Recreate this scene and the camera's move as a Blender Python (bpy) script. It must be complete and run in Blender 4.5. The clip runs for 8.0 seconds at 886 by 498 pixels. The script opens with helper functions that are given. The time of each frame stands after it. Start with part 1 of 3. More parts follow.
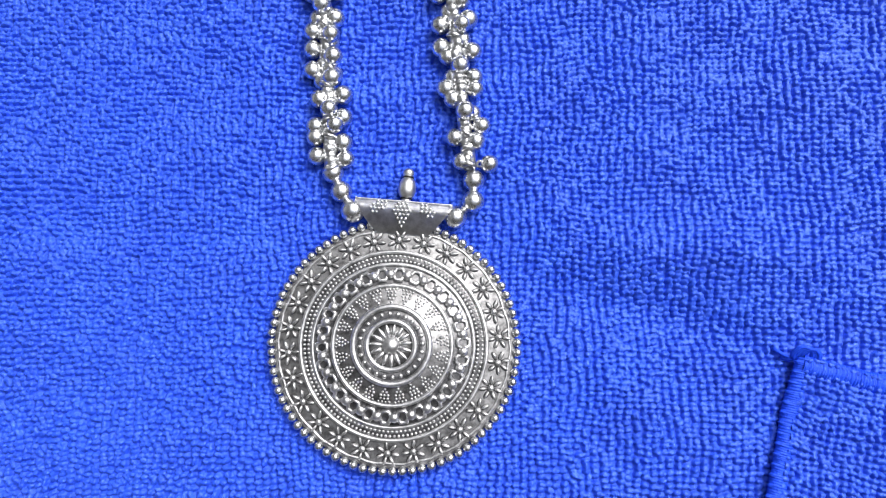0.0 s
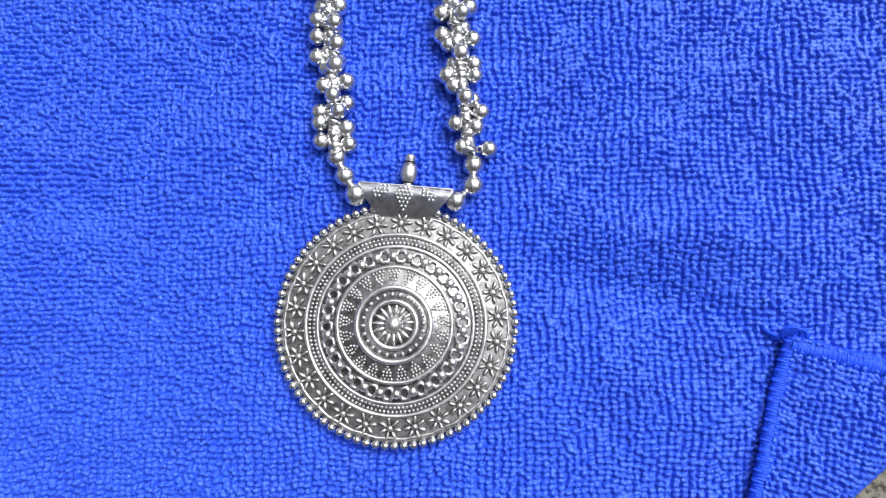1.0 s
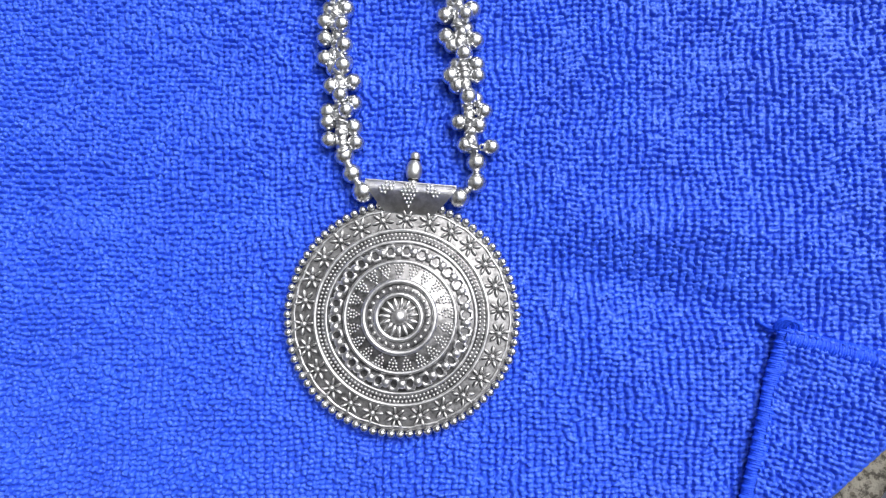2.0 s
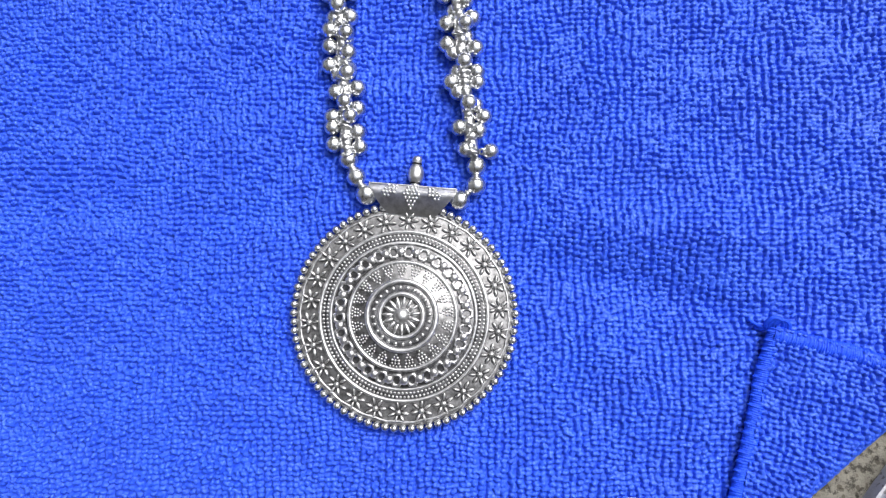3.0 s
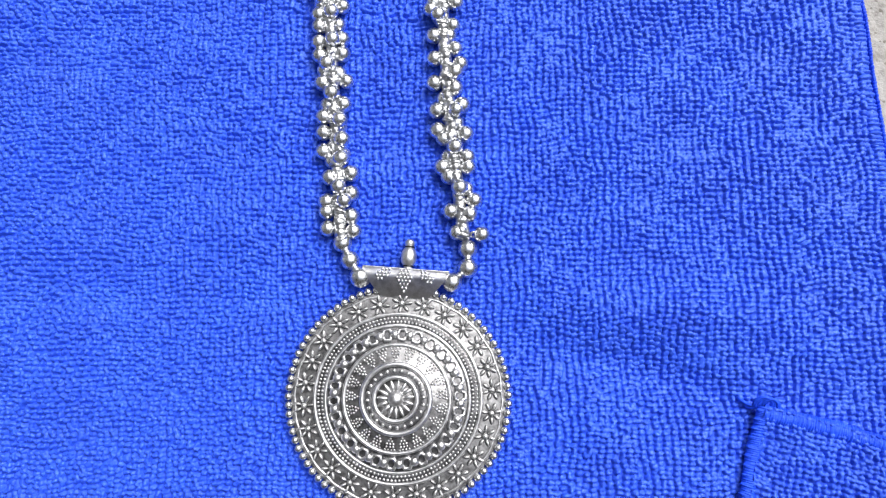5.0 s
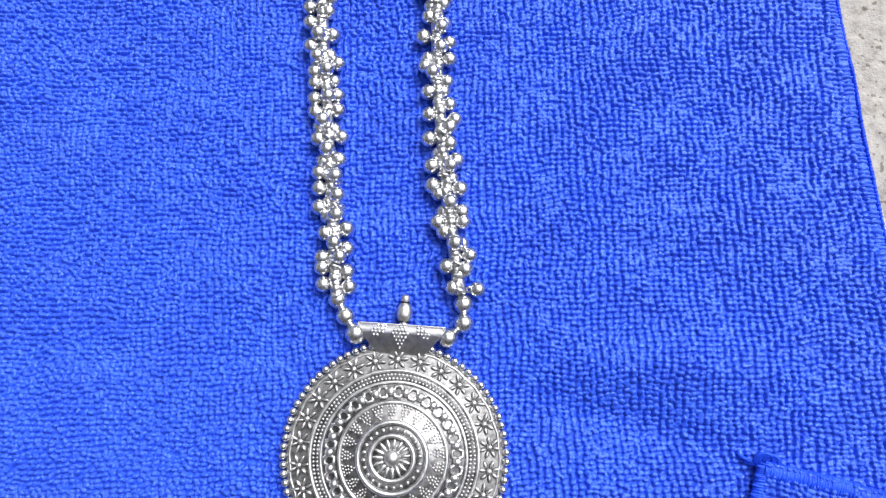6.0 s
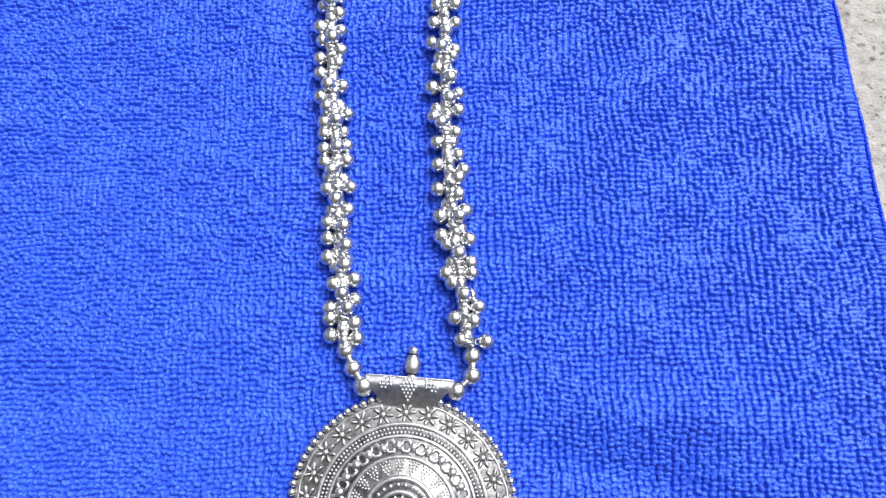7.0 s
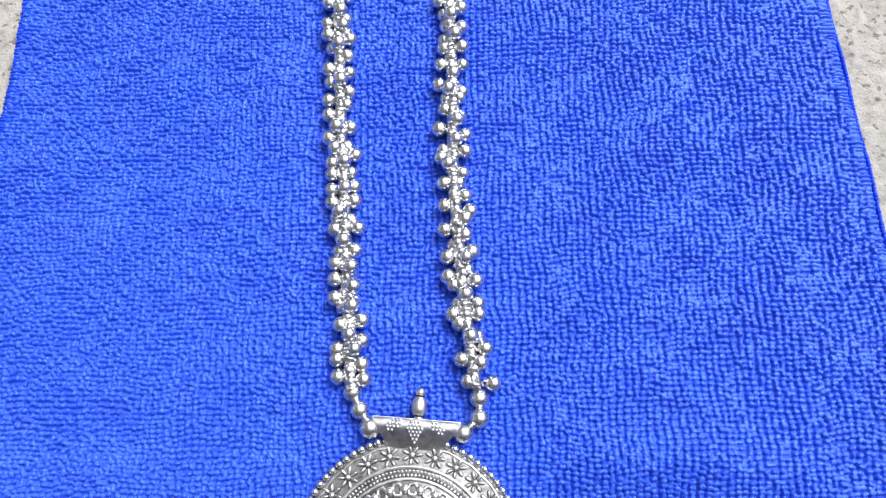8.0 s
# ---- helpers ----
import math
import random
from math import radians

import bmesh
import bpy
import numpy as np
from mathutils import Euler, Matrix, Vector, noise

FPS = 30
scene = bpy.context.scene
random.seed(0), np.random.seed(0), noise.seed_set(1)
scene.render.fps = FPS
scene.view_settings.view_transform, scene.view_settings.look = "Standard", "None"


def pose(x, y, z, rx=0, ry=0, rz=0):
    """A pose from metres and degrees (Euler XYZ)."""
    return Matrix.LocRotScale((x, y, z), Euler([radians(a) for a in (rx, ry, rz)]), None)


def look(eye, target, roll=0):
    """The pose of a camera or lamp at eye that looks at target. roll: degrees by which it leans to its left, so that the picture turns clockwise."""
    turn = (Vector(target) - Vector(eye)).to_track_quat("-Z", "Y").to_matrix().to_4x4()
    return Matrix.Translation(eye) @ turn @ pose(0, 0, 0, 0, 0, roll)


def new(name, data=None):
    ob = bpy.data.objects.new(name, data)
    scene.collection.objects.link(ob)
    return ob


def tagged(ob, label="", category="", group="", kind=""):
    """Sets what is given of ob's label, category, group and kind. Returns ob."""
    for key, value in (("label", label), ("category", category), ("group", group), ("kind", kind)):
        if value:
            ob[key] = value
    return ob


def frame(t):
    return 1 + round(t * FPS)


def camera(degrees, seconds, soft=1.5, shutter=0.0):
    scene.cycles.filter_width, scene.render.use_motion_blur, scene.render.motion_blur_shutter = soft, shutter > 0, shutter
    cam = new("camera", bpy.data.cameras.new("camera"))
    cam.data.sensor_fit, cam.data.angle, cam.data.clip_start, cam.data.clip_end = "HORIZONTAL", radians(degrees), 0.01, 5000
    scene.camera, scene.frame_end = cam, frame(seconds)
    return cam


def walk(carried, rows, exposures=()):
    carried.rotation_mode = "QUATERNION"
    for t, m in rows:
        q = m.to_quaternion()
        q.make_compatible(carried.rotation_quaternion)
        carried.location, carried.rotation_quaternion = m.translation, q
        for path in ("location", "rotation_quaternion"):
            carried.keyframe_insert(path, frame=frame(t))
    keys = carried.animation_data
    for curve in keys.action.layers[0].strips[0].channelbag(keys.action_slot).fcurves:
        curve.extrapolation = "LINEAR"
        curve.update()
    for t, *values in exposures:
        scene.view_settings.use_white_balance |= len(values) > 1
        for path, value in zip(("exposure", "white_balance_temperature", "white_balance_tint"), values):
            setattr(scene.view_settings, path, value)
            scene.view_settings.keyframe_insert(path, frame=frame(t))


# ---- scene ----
MM = 0.001
cam = camera(64.0, 8.0, soft=1.1)
ROWS = [  # seconds, place in millimetres, turn in degrees
    (0.0, 20.90, 3.88, 192.82, 6.558, 2.297, 0.132),
    (0.5, 20.61, 3.13, 194.59, 6.054, 2.146, 0.213),
    (1.0, 21.44, 2.18, 198.79, 5.465, 2.425, 0.226),
    (1.5, 22.20, 1.16, 201.89, 5.290, 2.780, 0.209),
    (3.0, 23.28, 1.58, 212.33, 4.962, 3.160, 0.240),
    (3.5, 23.68, 2.33, 214.72, 5.288, 3.125, 0.242),
    (4.0, 24.05, 5.09, 216.48, 5.675, 2.992, 0.161),
    (4.5, 23.10, 9.85, 216.94, 6.808, 2.776, -0.130),
    (6.0, 23.19, 20.36, 218.23, 10.843, 2.227, -0.894),
    (6.5, 23.23, 23.86, 218.22, 12.241, 2.324, -0.931),
    (7.0, 22.92, 27.13, 218.78, 13.199, 2.794, -0.706),
    (7.5, 23.18, 29.80, 219.72, 14.117, 3.176, -0.608),
    (8.0, 23.63, 32.19, 220.83, 15.106, 3.459, -0.521),
]
walk(cam, [(t, pose(x * MM, y * MM, z * MM, rx, ry, rz)) for t, x, y, z, rx, ry, rz in ROWS],
     [(0.0, 1.25), (4.0, 1.28), (6.0, 1.42), (8.0, 1.50)])

# ---- sky and sun ----
SUN_ELEVATION, SUN_AZIMUTH = radians(49), radians(46)  # azimuth from +x towards +y
world = bpy.data.worlds.new("sky")
scene.world = world
world.use_nodes = True
wn, wl = world.node_tree.nodes, world.node_tree.links
sky = wn.new("ShaderNodeTexSky")
sky.sky_type, sky.sun_disc = "NISHITA", False
sky.sun_elevation, sky.sun_rotation = SUN_ELEVATION, math.pi / 2 - SUN_AZIMUTH
sky.dust_density, sky.air_density = 4.0, 1.0
grey = wn.new("ShaderNodeHueSaturation")
grey.inputs["Saturation"].default_value = 0.35
wl.new(sky.outputs[0], grey.inputs["Color"])
wl.new(grey.outputs[0], wn["Background"].inputs["Color"])
wn["Background"].inputs["Strength"].default_value = 0.15

lamp = bpy.data.lights.new("sun", "SUN")
lamp.energy, lamp.angle, lamp.color = 1.1, radians(40), (1.0, 0.99, 0.98)
sun = new("sun", lamp)
sun.matrix_world = look((0, 0, 0), (-math.cos(SUN_ELEVATION) * math.cos(SUN_AZIMUTH), -math.cos(SUN_ELEVATION) * math.sin(SUN_AZIMUTH), -math.sin(SUN_ELEVATION)))
sun.location = (2, 2, 3)


# ---- materials ----
def shader(name, colour, rough, metal=0.0):
    m = bpy.data.materials.new(name)
    m.use_nodes = True
    b = m.node_tree.nodes["Principled BSDF"]
    b.inputs["Base Color"].default_value = (*colour, 1)
    b.inputs["Roughness"].default_value, b.inputs["Metallic"].default_value = rough, metal
    return m, m.node_tree.nodes, m.node_tree.links, b


def noise_node(nodes, links, scale, detail=3.0, rough=0.55):
    co = nodes.new("ShaderNodeTexCoord")
    n = nodes.new("ShaderNodeTexNoise")
    n.inputs["Scale"].default_value, n.inputs["Detail"].default_value, n.inputs["Roughness"].default_value = scale, detail, rough
    links.new(co.outputs["Object"], n.inputs["Vector"])
    return n


def ramp_node(nodes, links, source, stops):
    r = nodes.new("ShaderNodeValToRGB")
    while len(r.color_ramp.elements) < len(stops):
        r.color_ramp.elements.new(0.5)
    for e, (at, c) in zip(r.color_ramp.elements, stops):
        e.position, e.color = at, (*c, 1)
    links.new(source, r.inputs["Fac"])
    return r


def bump_node(nodes, links, source, bsdf, strength, distance, below=None):
    b = nodes.new("ShaderNodeBump")
    b.inputs["Strength"].default_value, b.inputs["Distance"].default_value = strength, distance
    links.new(source, b.inputs["Height"])
    if below:
        links.new(below.outputs[0], b.inputs["Normal"])
    links.new(b.outputs[0], bsdf.inputs["Normal"])
    return b


def cloth(name, dark, light, fibre, sheen, gloss):
    m, n, l, b = shader(name, light, 0.55)
    wide = noise_node(n, l, 55, 4)
    fine = noise_node(n, l, 1500, 3)
    mix = n.new("ShaderNodeMath")
    mix.operation = "MULTIPLY_ADD"
    mix.inputs[1].default_value = 0.5
    l.new(fine.outputs["Fac"], mix.inputs[0])
    half = n.new("ShaderNodeMath")
    half.operation = "MULTIPLY"
    half.inputs[1].default_value = 0.5
    l.new(wide.outputs["Fac"], half.inputs[0])
    l.new(half.outputs[0], mix.inputs[2])
    r = ramp_node(n, l, mix.outputs[0], [(0.3, dark), (0.7, light)])
    l.new(r.outputs["Color"], b.inputs["Base Color"])
    b.inputs["Sheen Weight"].default_value, b.inputs["Sheen Roughness"].default_value = sheen, 0.5
    b.inputs["Sheen Tint"].default_value = (0.25, 0.6, 1.0, 1)
    b.inputs["Specular IOR Level"].default_value = gloss
    b.inputs["IOR"].default_value = 1.6
    b.inputs["Specular Tint"].default_value = (0.60, 0.88, 1.0, 1)
    yarn = bump_node(n, l, noise_node(n, l, 1150, 3, 0.65).outputs["Fac"], b, 0.5, 0.0005)
    bump_node(n, l, noise_node(n, l, fibre, 3).outputs["Fac"], b, 0.4, 0.0002, yarn)
    return m


def silver(name, dark, light, rough, spread=0.1):
    m, n, l, b = shader(name, light, rough, 1.0)
    stain = noise_node(n, l, 420, 5, 0.65)
    r = ramp_node(n, l, stain.outputs["Fac"], [(0.36, dark), (0.62, light)])
    l.new(r.outputs["Color"], b.inputs["Base Color"])
    wear = noise_node(n, l, 1400, 3)
    span = n.new("ShaderNodeMapRange")
    span.inputs["To Min"].default_value, span.inputs["To Max"].default_value = rough - spread, rough + spread
    l.new(wear.outputs["Fac"], span.inputs["Value"])
    l.new(span.outputs[0], b.inputs["Roughness"])
    bump_node(n, l, noise_node(n, l, 900, 4).outputs["Fac"], b, 0.12, 0.0002)
    return m


terry_blue = cloth("blue terry cloth", (0.007, 0.039, 0.49), (0.014, 0.074, 0.66), 2400, 0.08, 0.62)
hem_blue = cloth("blue overlock thread", (0.004, 0.032, 0.50), (0.010, 0.068, 0.74), 3400, 0.06, 0.3)
bright_silver = silver("polished silver beads", (0.520, 0.527, 0.540), (0.745, 0.753, 0.770), 0.28)
raised_silver = silver("worn raised silver", (0.415, 0.416, 0.424), (0.680, 0.682, 0.694), 0.40)
plate_silver = silver("oxidised silver plate", (0.120, 0.120, 0.122), (0.320, 0.320, 0.325), 0.47)
# plate silver made darker: tarnish plus shade of the sunk parts
shade_silver = silver("tarnished and shaded silver ground", (0.078, 0.078, 0.081), (0.190, 0.190, 0.196), 0.42)
bail_silver = silver("tarnished smooth silver", (0.460, 0.462, 0.466), (0.720, 0.722, 0.728), 0.40)
core_silver = silver("dull silver wire", (0.380, 0.384, 0.392), (0.680, 0.686, 0.700), 0.34)
dark_silver = silver("dark oxidised silver", (0.035, 0.035, 0.034), (0.085, 0.084, 0.082), 0.46)
white_plastic, wn_, wl_, wb_ = shader("white plastic", (0.82, 0.83, 0.84), 0.35)
bump_node(wn_, wl_, noise_node(wn_, wl_, 700, 3).outputs["Fac"], wb_, 0.08, 0.0002)


def concrete(name, low, mid, high, stain=None):
    m, n, l, b = shader(name, mid, 0.92)
    grain = noise_node(n, l, 230, 9, 0.72)
    r = ramp_node(n, l, grain.outputs["Fac"], [(0.34, low), (0.50, mid), (0.66, high)])
    co = n.new("ShaderNodeTexCoord")
    pits = noise_node(n, l, 420, 1.5, 0.5)
    spot = ramp_node(n, l, pits.outputs["Fac"], [(0.33, (0.36, 0.33, 0.29)), (0.39, (1, 1, 1))])
    mix = n.new("ShaderNodeMix")
    mix.data_type, mix.blend_type = "RGBA", "MULTIPLY"
    mix.inputs["Factor"].default_value = 0.8
    l.new(r.outputs["Color"], mix.inputs["A"])
    l.new(spot.outputs["Color"], mix.inputs["B"])
    colour = mix.outputs["Result"]
    if stain:
        far = n.new("ShaderNodeVectorMath")
        far.operation = "DISTANCE"
        far.inputs[1].default_value = stain
        l.new(co.outputs["Object"], far.inputs[0])
        edge = n.new("ShaderNodeMath")
        edge.operation = "MULTIPLY_ADD"
        edge.inputs[1].default_value = 0.05
        l.new(noise_node(n, l, 60, 5).outputs["Fac"], edge.inputs[0])
        l.new(far.outputs["Value"], edge.inputs[2])
        patch = ramp_node(n, l, edge.outputs[0], [(0.06, (0.46, 0.46, 0.435)), (0.13, (1, 1, 1))])
        grit = ramp_node(n, l, noise_node(n, l, 520, 4, 0.65).outputs["Fac"], [(0.38, (0.26, 0.25, 0.22)), (0.52, (1.15, 1.12, 1.05))])
        where = ramp_node(n, l, edge.outputs[0], [(0.07, (1, 1, 1)), (0.12, (0, 0, 0))])
        sand = n.new("ShaderNodeMix")
        sand.data_type, sand.blend_type = "RGBA", "MULTIPLY"
        l.new(where.outputs["Color"], sand.inputs["Factor"])
        l.new(colour, sand.inputs["A"])
        l.new(grit.outputs["Color"], sand.inputs["B"])
        colour = sand.outputs["Result"]
        # multiplies the colour darker around the given point
        darkened = n.new("ShaderNodeMix")
        darkened.data_type, darkened.blend_type = "RGBA", "MULTIPLY"
        darkened.inputs["Factor"].default_value = 1.0
        l.new(colour, darkened.inputs["A"])
        l.new(patch.outputs["Color"], darkened.inputs["B"])
        colour = darkened.outputs["Result"]
    l.new(colour, b.inputs["Base Color"])
    first = bump_node(n, l, noise_node(n, l, 900, 5).outputs["Fac"], b, 0.6, 0.0006)
    bump_node(n, l, noise_node(n, l, 130, 5).outputs["Fac"], b, 0.7, 0.002, first)
    return m


rough_concrete = concrete("rough concrete", (0.190, 0.183, 0.170), (0.290, 0.282, 0.268), (0.335, 0.327, 0.312), (0.15, -0.05, 0.0))
smooth_cement = concrete("pale smooth cement", (0.300, 0.313, 0.354), (0.354, 0.367, 0.407), (0.398, 0.411, 0.451))


plaster = concrete("pale plaster", (0.212, 0.214, 0.216), (0.280, 0.283, 0.286), (0.330, 0.334, 0.338))
# near-black surface of the added south blocker, kept dark to bounce little light
dark_blocker = concrete("dark light blocker", (0.05, 0.05, 0.05), (0.075, 0.075, 0.075), (0.10, 0.10, 0.10))


# ---- helpers for meshes ----
def finish(mesh, material, smooth=True):
    mesh.materials.append(material)
    if smooth:
        mesh.polygons.foreach_set("use_smooth", [True] * len(mesh.polygons))
    mesh.update()
    return mesh


def mesh_of(bm, name, material, smooth=True):
    mesh = bpy.data.meshes.new(name)
    bm.to_mesh(mesh)
    bm.free()
    return finish(mesh, material, smooth)


def part(name, bm, material, parent, label="", smooth=True):
    ob = new(name, mesh_of(bm, name, material, smooth))
    ob.parent = parent
    return tagged(ob, label)


def twin(name, mesh, parent, m):
    """One more piece on a mesh that others share."""
    ob = new(name, mesh)
    ob.parent = parent
    ob.matrix_local = m
    return ob


def sheet(name, xyz, faces, material):
    mesh = bpy.data.meshes.new(name)
    mesh.vertices.add(len(xyz))
    mesh.vertices.foreach_set("co", np.asarray(xyz, np.float32).ravel())
    mesh.loops.add(faces.size)
    mesh.loops.foreach_set("vertex_index", faces.astype(np.int32).ravel())
    mesh.polygons.add(len(faces))
    mesh.polygons.foreach_set("loop_start", np.arange(0, faces.size, 4, dtype=np.int32))
    mesh.update(calc_edges=True)
    mesh.validate()
    return finish(mesh, material)


def grid_faces(ny, nx, keep=None):
    idx = np.arange(ny * nx).reshape(ny, nx)
    f = np.stack([idx[:-1, :-1], idx[:-1, 1:], idx[1:, 1:], idx[1:, :-1]], -1).reshape(-1, 4)
    return f if keep is None else f[keep.ravel()[f].all(1)]


def drop_unused(xyz, faces):
    used = np.unique(faces)
    back = np.full(len(xyz), -1)
    back[used] = np.arange(len(used))
    return xyz[used], back[faces]


def smooth_noise(x, y, cell, seed):
    """Smooth value noise of about -1 to 1 on arrays of millimetres."""
    table = np.random.RandomState(seed).uniform(-1, 1, (128, 128))
    u, v = x / cell + 37.3, y / cell + 51.7
    i, j = np.floor(u).astype(int), np.floor(v).astype(int)
    fu, fv = u - i, v - j
    fu, fv = fu * fu * (3 - 2 * fu), fv * fv * (3 - 2 * fv)
    at = lambda a, b: table[a % 128, b % 128]
    return (at(i, j) * (1 - fu) + at(i + 1, j) * fu) * (1 - fv) + (at(i, j + 1) * (1 - fu) + at(i + 1, j + 1) * fu) * fv


def hill(x, y, cx, cy, sx, sy, turn=0.0):
    c, s = math.cos(radians(turn)), math.sin(radians(turn))
    a, b = ((x - cx) * c + (y - cy) * s) / sx, (-(x - cx) * s + (y - cy) * c) / sy
    return np.exp(-a * a - b * b)


def swell(x, y):
    """The towel's slow waves, in millimetres."""
    z = 0.8 * smooth_noise(x, y, 42.0, 5) + 0.5 * smooth_noise(x + 0.5 * y, y - 0.5 * x, 16.0, 6)
    z = z + 3.8 * hill(x, y, 84, 25, 34, 9, -6) - 2.2 * hill(x, y, 70, 8, 36, 6, -14)
    z = z + 1.6 * hill(x, y, -104, 12, 22, 14, 8) + 0.9 * hill(x, y, -78, 98, 30, 12, 10)
    z = z + 0.8 * hill(x, y, 70, 120, 40, 10, 20) - 0.8 * hill(x, y, -60, 30, 26, 5, -4)
    still = 1 - 0.85 * np.clip(1.5 - np.hypot(x, y) / 36.0, 0, 1)
    return z * still


def spot_swell(x, y):
    return float(swell(np.array([float(x)]), np.array([float(y)]))[0])


# ---- ground ----
GROUND_Z = -3.4


def graded(lo, hi, step, reach):
    near = np.arange(lo, hi + step, step)
    out = step * 1.6 ** np.arange(1, 40)
    out = np.cumsum(out)
    out = out[out < reach]
    return np.r_[lo - out[::-1], near, hi + out]


def build_ground():
    xs, ys = graded(-190, 230, 1.3, 4.0e4), graded(-100, 230, 1.3, 4.0e4)
    x, y = np.meshgrid(xs, ys)
    z = GROUND_Z + 0.35 * smooth_noise(x, y, 9.0, 21) + 0.3 * smooth_noise(x, y, 3.4, 22) + 0.15 * smooth_noise(x, y, 1.7, 23)
    pit = smooth_noise(x, y, 5.2, 24)
    z = z - 1.6 * np.clip(pit - 0.52, 0, 1) - 0.8
    far = np.clip((np.hypot(x, y) - 260) / 200, 0, 1)
    z = z * (1 - far) + (GROUND_Z - 0.8) * far
    xyz = np.stack([x, y, z], -1).reshape(-1, 3) * MM
    ob = new("ground", sheet("ground", xyz, grid_faces(*x.shape), rough_concrete))
    tagged(ob, "rough weathered pale grey concrete ground with pits", "ground", kind="structure")


build_ground()


def build_wall(name, length, height, x, y, turn, material=plaster, label="plain unseen wall added to limit the sky"):
    bm = bmesh.new()
    bmesh.ops.create_cube(bm, size=1.0)
    bmesh.ops.scale(bm, vec=(length, 0.2, height), verts=bm.verts)
    ob = new(name, mesh_of(bm, name, material, False))
    ob.matrix_world = pose(x, y, height / 2 - 0.02, 0, 0, turn)
    tagged(ob, label, "wall", kind="structure")


# unseen walls, added to narrow the sky that lights cloth and silver
build_wall("unseen_wall_west", 5.4, 2.8, -1.7, 0.4, 90)
build_wall("unseen_wall_east", 5.4, 1.7, 2.7, 0.4, 90)
build_wall("unseen_wall_north", 4.2, 2.0, 0.5, 3.0, 0)
# added dark occluder out of view: shades the south end and the silver
build_wall("blocker_south", 4.2, 0.55, 0.5, -0.31, 0, dark_blocker, "low dark unseen blocker added to shade the south end")


# unseen overhang, added so that the silver's west side reflects less sky
def build_sky_blocker():
    bm = bmesh.new()
    bmesh.ops.create_cube(bm, size=1.0)
    bmesh.ops.scale(bm, vec=(1.5, 5.4, 0.12), verts=bm.verts)
    ob = new("ceiling", mesh_of(bm, "ceiling", plaster, False))
    ob.location = (-1.3, 0.4, 2.7)
    tagged(ob, "plain unseen overhang added to block the western sky", "ceiling", kind="structure")


build_sky_blocker()


# ---- towel ----
CORNER = np.array([106.2, -1.1])            # tip of the turned-over corner
SIDE, TOP = np.array([-0.224, -0.975]), np.array([0.961, -0.275])
SIDE, TOP = SIDE / np.linalg.norm(SIDE), TOP / np.linalg.norm(TOP)
FOLD_A, FOLD_B = np.array([156.3, -15.4]), np.array([89.6, -73.5])
FOLD_WAY = (FOLD_B - FOLD_A) / np.linalg.norm(FOLD_B - FOLD_A)
FOLD_IN = np.array([FOLD_WAY[1], -FOLD_WAY[0]])  # towards the towel
if FOLD_IN @ (CORNER - FOLD_A) < 0:
    FOLD_IN = -FOLD_IN
FOLD_A, FOLD_B = FOLD_A - 1.7 * FOLD_IN, FOLD_B - 1.7 * FOLD_IN
TOWEL_TOP, TOWEL_BOTTOM, TOWEL_LEFT = 207.0, -73.5, -145.0


def right_edge(y):
    return 143.8 + (176.4 - y) * 0.0655


